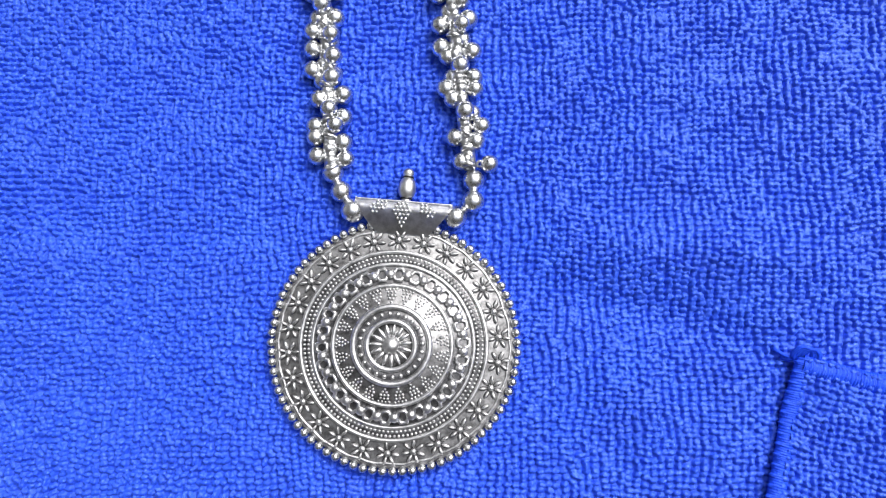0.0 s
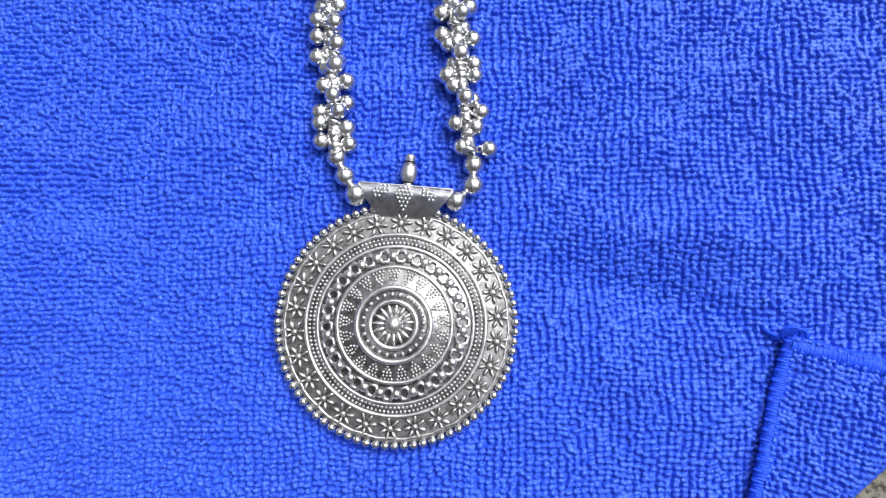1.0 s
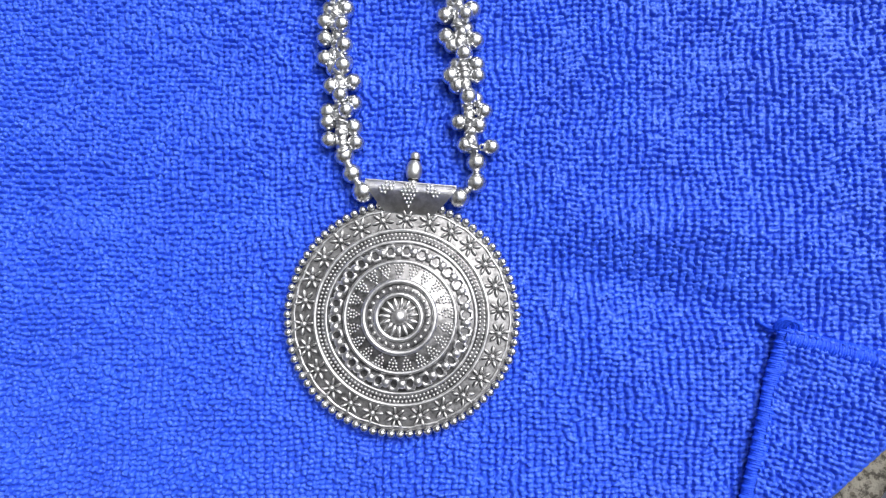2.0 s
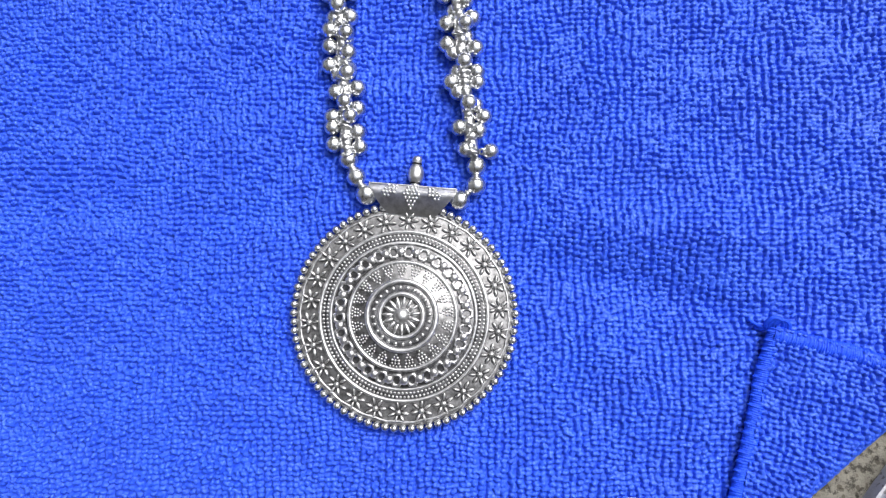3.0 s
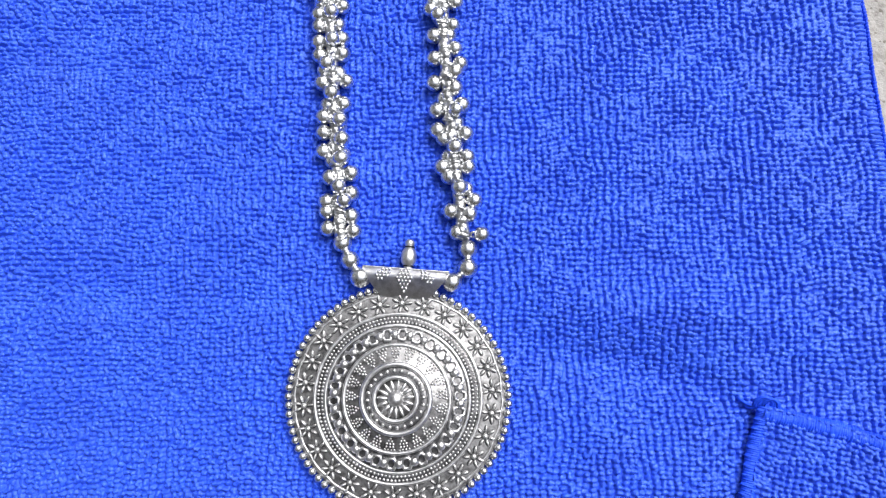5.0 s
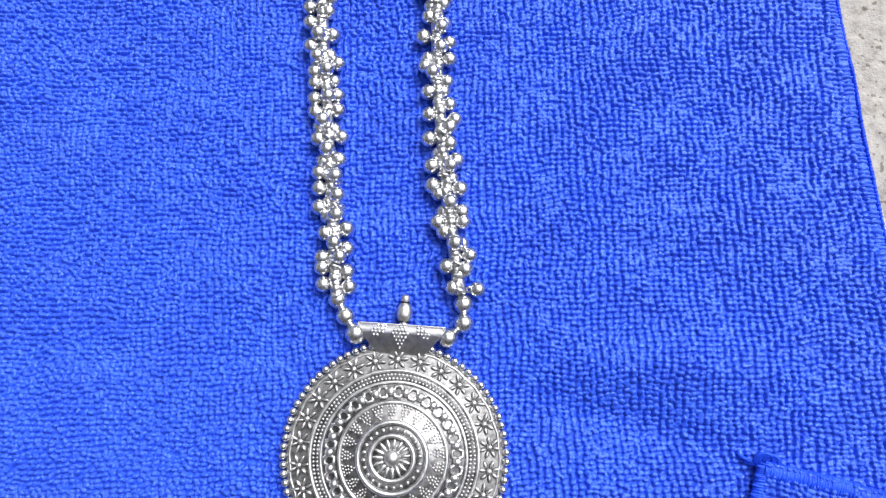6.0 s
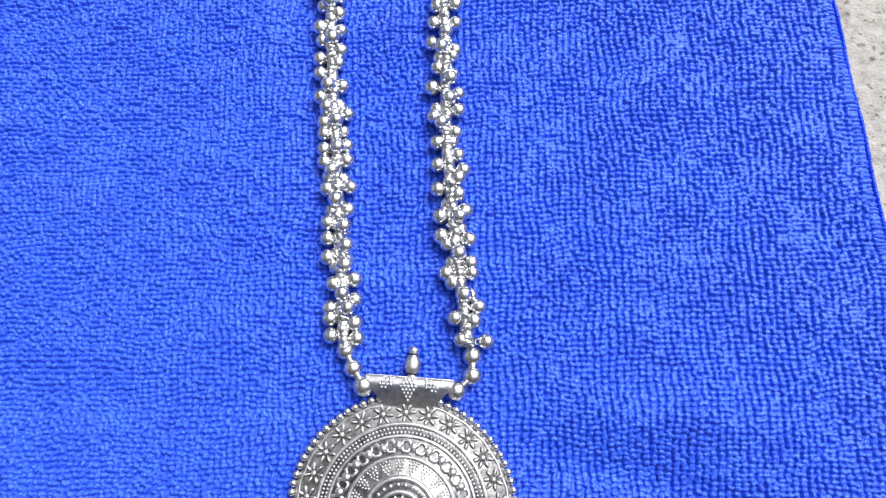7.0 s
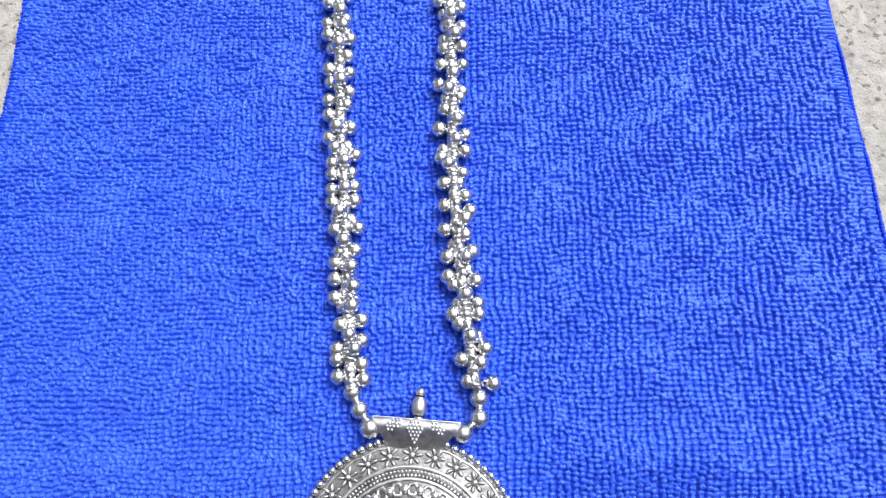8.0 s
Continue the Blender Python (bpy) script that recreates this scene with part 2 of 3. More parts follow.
def terry(x, y, across, along, seed, step, loose, lie, rise=1.45):
    """Height of looped pile on a grid of the given step (mm). across, along: spacing of its loops; loose: how far they leave their columns."""
    ny, nx = x.shape
    rng = np.random.RandomState(seed)
    x0, y0 = x[0, 0], y[0, 0]
    gx, gy = np.meshgrid(np.arange(0, nx * step, across), np.arange(0, ny * step, along))
    free = loose(gx + x0, gy + y0)
    gx = gx + free * across * 0.42 * (np.arange(gx.shape[0]) % 2)[:, None]
    gx, gy, free = gx.ravel(), gy.ravel(), free.ravel()
    lx, ly = gx + x0, gy + y0
    wx = 1.3 * smooth_noise(lx, ly, 15.0, seed + 1) + 0.45 * smooth_noise(lx, ly, 4.0, seed + 2)
    wy = 1.3 * smooth_noise(lx, ly, 15.0, seed + 3) + 0.50 * smooth_noise(lx, ly, 3.2, seed + 4)
    gx = gx + wx + rng.normal(0, 1, gx.size) * across * (0.085 + 0.09 * free)
    lying = np.clip(lie(lx, ly), 0, 1)  # loops that lie over sideways and run into one another
    gy = gy + wy + rng.normal(0, 1, gx.size) * along * (0.08 + 0.06 * lying)
    turn = rng.normal(0, 1, gx.size) * (0.22 + 0.2 * free) + np.where(rng.rand(gx.size) < 0.09 + 0.1 * free, 1.3, 0.0)
    turn = turn * (1 - 0.55 * lying)
    wide = (0.545 - 0.015 * free - 0.02 * lying) * along * rng.uniform(0.88, 1.10, gx.size)
    half = np.maximum((0.54 - 0.03 * free) * across - wide, 0.05) * rng.uniform(0.75, 1.1, gx.size) * (1 + 0.2 * lying)
    tall = rise * (1 + 0.15 * free) * rng.uniform(0.78, 1.06, gx.size) * (1 + 0.1 * smooth_noise(lx, ly, 6.0, seed + 5))
    height = np.zeros((ny, nx))
    ci, cj = np.rint(gy / step).astype(int), np.rint(gx / step).astype(int)
    reach = int(math.ceil(0.75 * across / step))
    c, s = np.cos(turn), np.sin(turn)
    for di in range(-reach, reach + 1):
        for dj in range(-reach, reach + 1):
            i, j = ci + di, cj + dj
            ok = (i >= 0) & (i < ny) & (j >= 0) & (j < nx)
            dx, dy = j * step - gx, i * step - gy
            p, q = dx * c + dy * s, -dx * s + dy * c
            p = np.maximum(np.abs(p) - half, 0)
            d = np.sqrt(p * p + q * q) / wide
            h = tall * np.clip(1 - d ** 3.4, 0, 1) ** 0.5
            np.maximum.at(height, (i[ok], j[ok]), h[ok])
    rough = 0.11 * smooth_noise(x * 1.3, y, 0.80, seed + 6) + 0.07 * smooth_noise(x, y, 0.55, seed + 7)
    return height * (1 + rough) + 0.12 * rough


def hem(name, a, b, width, rise, parent, lift, pitch=0.85, seed=3, picots=0.0, relief=0.35, thread_cloth=hem_blue):
    """A stitched edge from a to b (mm): a flat roll of cross threads. lift: height along it."""
    rng = np.random.RandomState(seed)
    a, b = np.array(a, float), np.array(b, float)
    length = np.linalg.norm(b - a)
    way = (b - a) / length
    out = np.array([way[1], -way[0]])
    n, k = int(length / 0.17), 15
    s = np.linspace(0, length, n)
    lean = 0.35 * smooth_noise(s, s * 0, 7.0, seed)
    tone = rng.uniform(0.35, 1.0, int(length / pitch) + 12)
    ang = np.linspace(-0.78 * math.pi, 0.78 * math.pi, k)
    S, A = np.meshgrid(s, ang, indexing="ij")
    drift = 0.7 * smooth_noise(s, s * 0 + 5, 3.1, seed + 4) + 0.35 * smooth_noise(s, s * 0 + 7, 1.2, seed + 5)
    thread = (S + 0.8 * np.sin(A) * lean[:, None] + drift[:, None]) / pitch + 4
    ridge = np.abs(np.sin(math.pi * thread)) * tone[np.clip(thread.astype(int), 0, len(tone) - 1)]
    wob = 1 + 0.12 * smooth_noise(s, s * 0 + 9, 5.0, seed + 1)
    R = 1 + 0.12 * (ridge - 0.4)
    side = 0.5 * width * np.sin(A) * R * wob[:, None]
    z = rise * (np.cos(A) * R - 0.1) + relief * (ridge - 0.6)
    z = z - 0.5 * np.exp(-((A - 0.5 + 0.3 * np.sin(S / 1.9)) / 0.22) ** 2)
    pico = picots * np.clip(np.sin(2 * math.pi * S / 2.7), 0, 1) ** 2 * np.exp(-((A + 1.0) / 0.4) ** 2)
    side = side - pico
    base = np.array([lift(*(a + way * v)) for v in s])
    bend = 0.5 * smooth_noise(s, s * 0 + 3, 19.0, seed + 2)
    P = a[None, None] + way * S[..., None] + out * (side + bend[:, None])[..., None]
    xyz = np.concatenate([P, (z + base[:, None])[..., None]], -1).reshape(-1, 3) * MM
    ob = new(name, sheet(name, xyz, grid_faces(n, k), thread_cloth))
    ob.parent = parent
    return tagged(ob, "overlocked blue thread edge")


def flap_top(x, y):
    """Height of the turned-over corner's cloth, in millimetres."""
    p = np.stack([x, y], -1) - FOLD_A
    s = p @ FOLD_IN
    q = np.stack([x, y], -1) - CORNER
    across = q @ TOP
    down = q @ SIDE
    z = 2.2 + 0.5 * np.exp(-np.clip(across, 0, 99) / 9.0) + 1.2 * np.exp(-(across**2 + down**2) / 90.0)
    z = z + 0.5 * smooth_noise(x, y, 15.0, 71)
    round_ = np.sqrt(np.clip(1 - (1 - np.clip(s / 4.5, 0, 1)) ** 2, 0, 1))
    return GROUND_Z + (z - GROUND_Z) * round_


def build_towel():
    towel = tagged(new("towel"), "bright blue terry towel with a turned-over corner, lying on concrete", "towel")
    step = 0.265
    x, y = np.meshgrid(np.arange(-146, 161, step), np.arange(-75, TOWEL_TOP, step))
    loose = lambda a, b: np.clip(0.15 - a / 350.0 + 0.4 * smooth_noise(a, b, 24.0, 41), 0, 0.6)
    lie = lambda a, b: 0.02 - a / 260.0 + 0.55 * smooth_noise(a, b, 17.0, 44)
    z = terry(x, y, 2.1, 1.5, 11, step, loose, lie) - 0.6 + swell(x, y)
    inside = (x > TOWEL_LEFT + 1.2) & (x < right_edge(y) - 2.0) & (y > TOWEL_BOTTOM) & (((x - FOLD_A[0]) * FOLD_IN[0] + (y - FOLD_A[1]) * FOLD_IN[1]) > 3.2)
    xyz = np.stack([x, y, z], -1).reshape(-1, 3) * MM
    xyz, faces = drop_unused(xyz, grid_faces(*x.shape, inside))
    ob = new("terry_cloth", sheet("terry_cloth", xyz, faces, terry_blue))
    ob.parent = towel
    tagged(ob, "looped blue terry pile")
    # the turned-over corner
    step = 0.28
    b, a = np.meshgrid(np.arange(1.2, 62, step), np.arange(1.2, 86, step))
    pile = terry(b, a, 1.9, 1.5, 31, step, lambda p, q: 0.25 + 0.2 * smooth_noise(p, q, 12.0, 43), lambda p, q: 0.45 * smooth_noise(p, q, 9.0, 45), 1.5)
    px = CORNER[0] + a * SIDE[0] + b * TOP[0]
    py = CORNER[1] + a * SIDE[1] + b * TOP[1]
    s = (px - FOLD_A[0]) * FOLD_IN[0] + (py - FOLD_A[1]) * FOLD_IN[1]
    z = flap_top(px, py) - 0.35 + pile * np.clip(s / 6.0, 0.22, 1)
    xyz = np.stack([px, py, z], -1).reshape(-1, 3) * MM
    xyz, faces = drop_unused(xyz, grid_faces(*a.shape, s > 0.0))
    ob = new("turned_corner", sheet("turned_corner", xyz, faces, terry_blue))
    ob.parent = towel
    tagged(ob, "corner of the towel turned back over itself")
    near = lambda p, q: float(flap_top(np.array([p]), np.array([q]))[0])
    hem("hem", CORNER + SIDE * 82, CORNER + SIDE * 1.5 + TOP * 1.8, 4.6, 1.7, towel, lambda p, q: near(p, q) - 0.55, pitch=0.62, seed=61, picots=1.2, relief=0.16)
    hem("hem", CORNER + TOP * 56 + SIDE * 3.2, CORNER + SIDE * 3.0 + TOP * 1.0, 5.2, 2.0, towel, lambda p, q: near(p, q) - 0.5, pitch=0.8, seed=62, relief=0.3)
    flat = lambda p, q: spot_swell(p, q) - 0.6
    hem("hem", (right_edge(-14) - 2.3, -14), (right_edge(TOWEL_TOP) - 2.3, TOWEL_TOP), 4.4, 1.6, towel, flat, pitch=1.5, seed=63, relief=0.8, thread_cloth=terry_blue)
    hem("hem", (right_edge(-14) + 0.75, -14), (right_edge(TOWEL_TOP) + 0.75, TOWEL_TOP), 1.35, 1.1, towel, lambda p, q: flat(p, q) - 0.5, pitch=1.1, seed=64)
    hem("hem", (TOWEL_LEFT + 1.6, TOWEL_TOP), (TOWEL_LEFT + 1.6, TOWEL_BOTTOM), 5.0, 1.4, towel, flat, pitch=1.3, seed=65, relief=0.7)
    hem("hem", (TOWEL_LEFT, TOWEL_BOTTOM), (FOLD_B[0], TOWEL_BOTTOM), 4.6, 1.4, towel, flat, seed=66)
    hem("hem", (right_edge(TOWEL_TOP), TOWEL_TOP), (TOWEL_LEFT, TOWEL_TOP), 4.6, 1.4, towel, flat, seed=67)
    # knotted thread at the tip, with two loose ends
    kx, ky = CORNER[0] + 1.6, CORNER[1] - 1.2
    kz = near(CORNER[0] + 2.5, CORNER[1] - 3)
    bm = bmesh.new()
    for k in range(9):
        turn = 0.5 + 0.28 * k
        pts = [Vector((kx + 0.32 * (k - 4) + 2.3 * math.cos(q) * math.cos(turn * 0.2), ky + 2.4 * math.sin(q) * 0.9 - 0.1 * k, kz - 0.6 + 1.5 * math.sin(q + 0.3) + 0.25 * math.sin(k * 2.3))) for q in np.linspace(-0.4, 3.5, 14)]
        tube(bm, pts, 0.5, 7)
    part("thread_knot", bm, hem_blue, towel)
    for dx, dy, bow, r in ((-5.6, 3.4, -1.2, 0.55), (-3.8, 1.2, -0.6, 0.7)):
        bm = bmesh.new()
        tip = Vector((kx - 1.0, ky, kz - 0.8))
        end = Vector((CORNER[0] + dx, CORNER[1] + dy - 3, 1.0 + spot_swell(CORNER[0] + dx, CORNER[1] + dy)))
        pts = [tip.lerp(end, t / 10) + Vector((0, bow * math.sin(math.pi * t / 10), 0.4 * math.sin(math.pi * t / 10))) for t in range(11)]
        tube(bm, pts, r, 7)
        part("loose_thread", bm, hem_blue, towel)
    return towel


def tube(bm, points, radius, sides, closed=False):
    """A round tube through points (mm)."""
    rings, n = [], len(points)
    for k, p in enumerate(points):
        before = points[k - 1] if k or closed else p
        after = points[(k + 1) % n] if k < n - 1 or closed else p
        way = (after - before).normalized()
        q = way.to_track_quat("Z", "Y").to_matrix()
        r = radius(k / max(n - 1, 1)) if callable(radius) else radius
        rings.append([bm.verts.new((p + q @ Vector((math.cos(2 * math.pi * s / sides) * r, math.sin(2 * math.pi * s / sides) * r, 0))) * MM) for s in range(sides)])
    pairs = list(zip(rings, rings[1:])) + ([(rings[-1], rings[0])] if closed else [])
    for one, two in pairs:
        for s in range(sides):
            bm.faces.new((one[s], one[(s + 1) % sides], two[(s + 1) % sides], two[s]))
    if not closed:
        bm.faces.new(rings[0][::-1]), bm.faces.new(rings[-1])


def lathe(bm, profile, sides, m=Matrix()):
    """Turns (radius, height) rows (mm) about z, placed by m."""
    rings = []
    for r, z in profile:
        if r < 1e-6:
            rings.append([bm.verts.new((m @ Vector((0, 0, z))) * MM)])
        else:
            rings.append([bm.verts.new((m @ Vector((r * math.cos(2 * math.pi * s / sides), r * math.sin(2 * math.pi * s / sides), z))) * MM) for s in range(sides)])
    for one, two in zip(rings, rings[1:]):
        for s in range(sides):
            t = (s + 1) % sides
            quad = [one[s % len(one)], one[t % len(one)], two[t % len(two)], two[s % len(two)]]
            quad = list(dict.fromkeys(quad))
            if len(quad) > 2:
                bm.faces.new(quad)
    bmesh.ops.recalc_face_normals(bm, faces=bm.faces)


def ball(bm, m, rings=8, sides=12):
    """A unit ball under the matrix m, in mm."""
    lathe(bm, [(math.sin(math.pi * k / rings), -math.cos(math.pi * k / rings)) for k in range(rings + 1)], sides, m)


def at(x, y, z, sx=1.0, sy=None, sz=None, turn=0.0):
    return Matrix.Translation((x, y, z)) @ Matrix.Rotation(turn, 4, "Z") @ Matrix.Diagonal((sx, sy or sx, sz or sx, 1))


# ---- necklace ----
DOME = [(0.0, 8.3), (6.3, 8.1), (8.2, 7.8), (10.0, 7.4), (12.8, 6.5), (15.7, 5.4), (18.6, 4.4), (21.6, 3.5), (24.9, 2.8), (28.2, 2.3), (31.0, 2.0), (33.4, 1.8)]


def dome(r):
    return float(np.interp(r, [a for a, _ in DOME], [b for _, b in DOME]))


def slope(r):
    return math.atan2(dome(r - 0.8) - dome(r + 0.8), 1.6)


def polar(r, degrees, up=0.0):
    a = radians(degrees)
    return Vector((r * math.cos(a), r * math.sin(a), dome(r) + up))


def on_dome(r, degrees, up=0.0):
    """Pose (metres) on the dome: x outwards, z along its normal."""
    p = polar(r, degrees, up) * MM
    return Matrix.Translation(p) @ Matrix.Rotation(radians(degrees), 4, "Z") @ Matrix.Rotation(slope(r), 4, "Y")


def build_pendant(necklace):
    rng = random.Random(8)
    bm = bmesh.new()
    fine = [(r, dome(r)) for r in np.linspace(0, 32.2, 60)]
    lathe(bm, fine + [(32.5, 1.5), (32.2, 1.0), (0.0, 1.0)], 128)
    pendant = part("pendant", bm, plate_silver, necklace, "round domed oxidised silver medallion with embossed rings and flowers")
    # wire rings
    for r, w, up in ((24.9, 0.60, 0.2), (21.5, 0.54, 0.2), (15.7, 0.60, 0.2), (10.0, 0.80, 0.25), (6.3, 0.72, 0.3)):
        bm = bmesh.new()
        tube(bm, [polar(r, 3 * k, up) for k in range(120)], w, 10, True)
        part("wire_ring", bm, raised_silver, pendant)
    # outer wire, flattened between the flowers
    bm = bmesh.new()
    tube(bm, [polar(31.0 - 0.14 * math.cos(radians(26 * 2.0 * k - 87.5 * 26)) , 2.0 * k, 0.12) for k in range(180)], 0.32, 8, True)
    part("outer_wire", bm, raised_silver, pendant)
    # granules, too many to count
    bm = bmesh.new()
    for r, count in ((22.55, 124), (23.75, 130)):
        for k in range(count):
            p = polar(r, 360 * k / count, 0.12)
            ball(bm, at(*p, 0.46), 5, 7)
    for k in range(21):
        mid = 360 * k / 21 + 5
        for r, n in ((14.75, 4), (13.9, 3), (13.05, 3), (12.2, 2), (11.4, 1)):
            for j in range(n):
                off = (j - (n - 1) / 2) * 0.95
                p = polar(r + rng.uniform(-0.08, 0.08), mid + math.degrees(off / r), 0.08)
                ball(bm, at(*p, 0.42 * rng.uniform(0.85, 1.1)), 4, 6)
    tagged(part("granulation", bm, raised_silver, pendant, "rows of tiny silver granules"), kind="stuff")
    # dark rings between the wires: tarnish and shade put into the colour
    for lo, hi in ((7.0, 9.3), (22.0, 24.4)):
        bm = bmesh.new()
        lathe(bm, [(lo, dome(lo)), (lo + 0.1, dome(lo) + 0.1), (hi - 0.1, dome(hi) + 0.1), (hi, dome(hi))], 120)
        part("band_ground", bm, shade_silver, pendant)
    # inner dots
    bm = bmesh.new()
    ball(bm, at(0, 0, 0, 0.66, 0.62, 0.5), 6, 9)
    dot = mesh_of(bm, "dot", raised_silver)
    for k in range(24):
        twin("dot", dot, pendant, on_dome(8.2, 15 * k + 3, 0.1))
    # rosette
    bm = bmesh.new()
    lathe(bm, [(0, 8.2), (5.9, 8.05), (5.9, 8.2), (0, 8.42)], 48)
    part("rosette_ground", bm, plate_silver, pendant)
    bm = bmesh.new()
    ball(bm, at(0, 0, 0, 1.75, 0.66, 0.62), 8, 10)
    for v in bm.verts:
        v.co.y *= 1.0 - 0.25 * v.co.x / (1.75 * MM)
    petal = mesh_of(bm, "petal", raised_silver)
    for k in range(15):
        twin("petal", petal, pendant, Matrix.Rotation(radians(24 * k + 8), 4, "Z") @ Matrix.Translation((3.95 * MM, 0, 8.35 * MM)))
    bm = bmesh.new()
    lathe(bm, [(2.35, 8.2), (2.3, 8.7), (1.95, 9.3), (1.4, 9.75), (0.75, 10.0), (0, 10.1)], 32)
    part("boss", bm, raised_silver, pendant, "round silver centre boss")
    # chain of hexagonal links
    bm = bmesh.new()
    # ground under the links, its colour darkened for tarnish and their shade
    lathe(bm, [(15.9, dome(15.9)), (17.3, dome(17.3) + 0.06), (19.9, dome(19.9) + 0.06), (21.3, dome(21.3))], 120)
    part("link_ground", bm, shade_silver, pendant)
    bm = bmesh.new()
    tube(bm, [Vector((1.85 * math.cos(math.pi * k / 3 + math.pi / 6), 1.6 * math.sin(math.pi * k / 3 + math.pi / 6), 0.35)) for k in range(6)], 0.58, 7, True)
    link = mesh_of(bm, "link", raised_silver)
    bm = bmesh.new()
    ball(bm, at(0, 0, 0.5, 1.45, 1.4, 1.25), 7, 10)
    stud = mesh_of(bm, "stud", raised_silver)
    for k in range(26):
        twin("link", link, pendant, on_dome(18.65, 360 * k / 26 + 2, 0.1))
        twin("stud", stud, pendant, on_dome(18.6, 360 * (k + 0.5) / 26 + 2, 0.1))
    # flowers
    bm = bmesh.new()
    for k in range(7):
        turn = 2 * math.pi * k / 7
        m = Matrix.Rotation(turn, 4, "Z") @ Matrix.Translation((2.1, 0, 0.3)) @ Matrix.Rotation(-0.12, 4, "Y") @ Matrix.Diagonal((1.22, 0.42, 0.58, 1))
        ball(bm, m, 6, 8)
    ball(bm, at(0, 0, 0.35, 0.9, 0.9, 0.75), 6, 10)
    flower = mesh_of(bm, "flower", raised_silver)
    # flat dark outlines round the petals: painted shade along with tarnish
    bm = bmesh.new()
    for k in range(7):
        ball(bm, Matrix.Rotation(2 * math.pi * k / 7, 4, "Z") @ Matrix.Translation((2.0, 0, 0.02)) @ Matrix.Diagonal((1.3, 0.66, 0.12, 1)), 4, 8)
    petal_shade = mesh_of(bm, "flower_shade", shade_silver)
    for k in range(26):
        a = 87.5 - 360 * k / 26
        m = on_dome(28.2, a, 0.05) @ Matrix.Rotation(rng.uniform(-0.5, 0.5), 4, "Z")
        twin("flower", flower, pendant, m)
        twin("flower_shade", petal_shade, pendant, m)
    # rim beads
    bm = bmesh.new()
    ball(bm, at(0, 0, 0, 1.22), 8, 12)
    bead = mesh_of(bm, "rim_bead", bright_silver)
    for k in range(79):
        a = 1.2 + 360 * k / 79
        wob = rng.uniform(-0.1, 0.1)
        twin("rim_bead", bead, pendant, Matrix.Translation(Vector(((33.0 + wob) * math.cos(radians(a)), (33.0 + wob) * math.sin(radians(a)), 2.3)) * MM))
    return pendant


def build_bail(necklace):
    """The boat-shaped tube above the medallion, with its granules and finial."""
    base = Matrix.Translation(Vector((2.7, 38.0, 0)) * MM) @ Matrix.Rotation(radians(-5), 4, "Z")
    bm = bmesh.new()
    n, k = 41, 45
    rows = []

    def face(u, w):
        """u along, w millimetres from the back edge over the crest towards the front lip."""
        y = 0.6 - w
        if w < 0.9:
            z = 5.5 - 1.2 * ((0.9 - w) / 0.9) ** 2
        elif w < 3.2:
            z = 5.5 + 0.45 * math.sin(0.5 * math.pi * (w - 0.9) / 1.5)
        else:
            z = 5.78 - 3.3 * min(1.0, (w - 3.2) / 5.6) ** 1.2
        return Vector((13.2 * u, y, z))

    def reach(u):
        return 1.5 + 7.3 * min(1.0, (1 - abs(u)) / 0.46) ** 0.8 - 0.35 * u * u

    for i in range(n):
        u = -1 + 2 * i / (n - 1)
        rows.append([bm.verts.new(face(u, reach(u) * j / (k - 1)) * MM) for j in range(k)])
    for one, two in zip(rows, rows[1:]):
        for a, b, c, d in zip(one, one[1:], two[1:], two):
            bm.faces.new((a, d, c, b))
    bmesh.ops.solidify(bm, geom=bm.faces[:], thickness=0.7 * MM)
    bmesh.ops.recalc_face_normals(bm, faces=bm.faces)
    bail = part("bail", bm, bail_silver, necklace, "boat-shaped silver tube with granulated triangles")
    bail.matrix_local = base
    bm = bmesh.new()
    tube(bm, [face(-1 + 2 * i / 30, 0.3) + Vector((0, 0.1, 0.0)) for i in range(31)], 0.26, 7)
    part("edge_wire", bm, raised_silver, bail)

    def triangle(cx, top, rows_, shift):
        bm = bmesh.new()
        for r, count in enumerate(rows_):
            for j in range(count):
                u = (cx + shift * r + (j - (count - 1) / 2) * 1.08) / 13.2
                ball(bm, at(*(face(u, top + r * 1.0) + Vector((0, 0, 0.15))), 0.52), 5, 7)
        tagged(part("granule_triangle", bm, bright_silver, bail), kind="stuff")

    triangle(-0.2, 0.9, (3, 4, 5, 4, 3, 2, 1), 0.0)
    triangle(-5.8, 0.7, (3, 4, 4, 2), -0.6)
    triangle(5.6, 0.8, (2, 3, 4, 2), 0.6)
    # finial, lying on the towel
    bm = bmesh.new()
    lay = Matrix.Translation((0.45, 0.4, 3.9)) @ Matrix.Rotation(radians(-90), 4, "X")
    lathe(bm, [(0, -0.6), (1.3, -0.6), (1.35, 0.4), (1.15, 0.9), (1.5, 1.2), (2.1, 1.8), (2.4, 3.0), (2.35, 4.6), (1.9, 6.0), (1.25, 6.7), (1.15, 7.1), (1.5, 7.6), (1.45, 8.5), (0.9, 9.2), (0, 9.4)], 28, lay)
    finial = part("finial", bm, raised_silver, bail, "small silver baluster finial")
    for z, r, w in ((1.0, 1.45, 0.25), (6.9, 1.35, 0.24)):
        bm = bmesh.new()
        tube(bm, [lay @ Vector((r * math.cos(math.pi * q / 12), r * math.sin(math.pi * q / 12), z)) for q in range(24)], w, 7, True)
        part("collar", bm, dark_silver, bail)


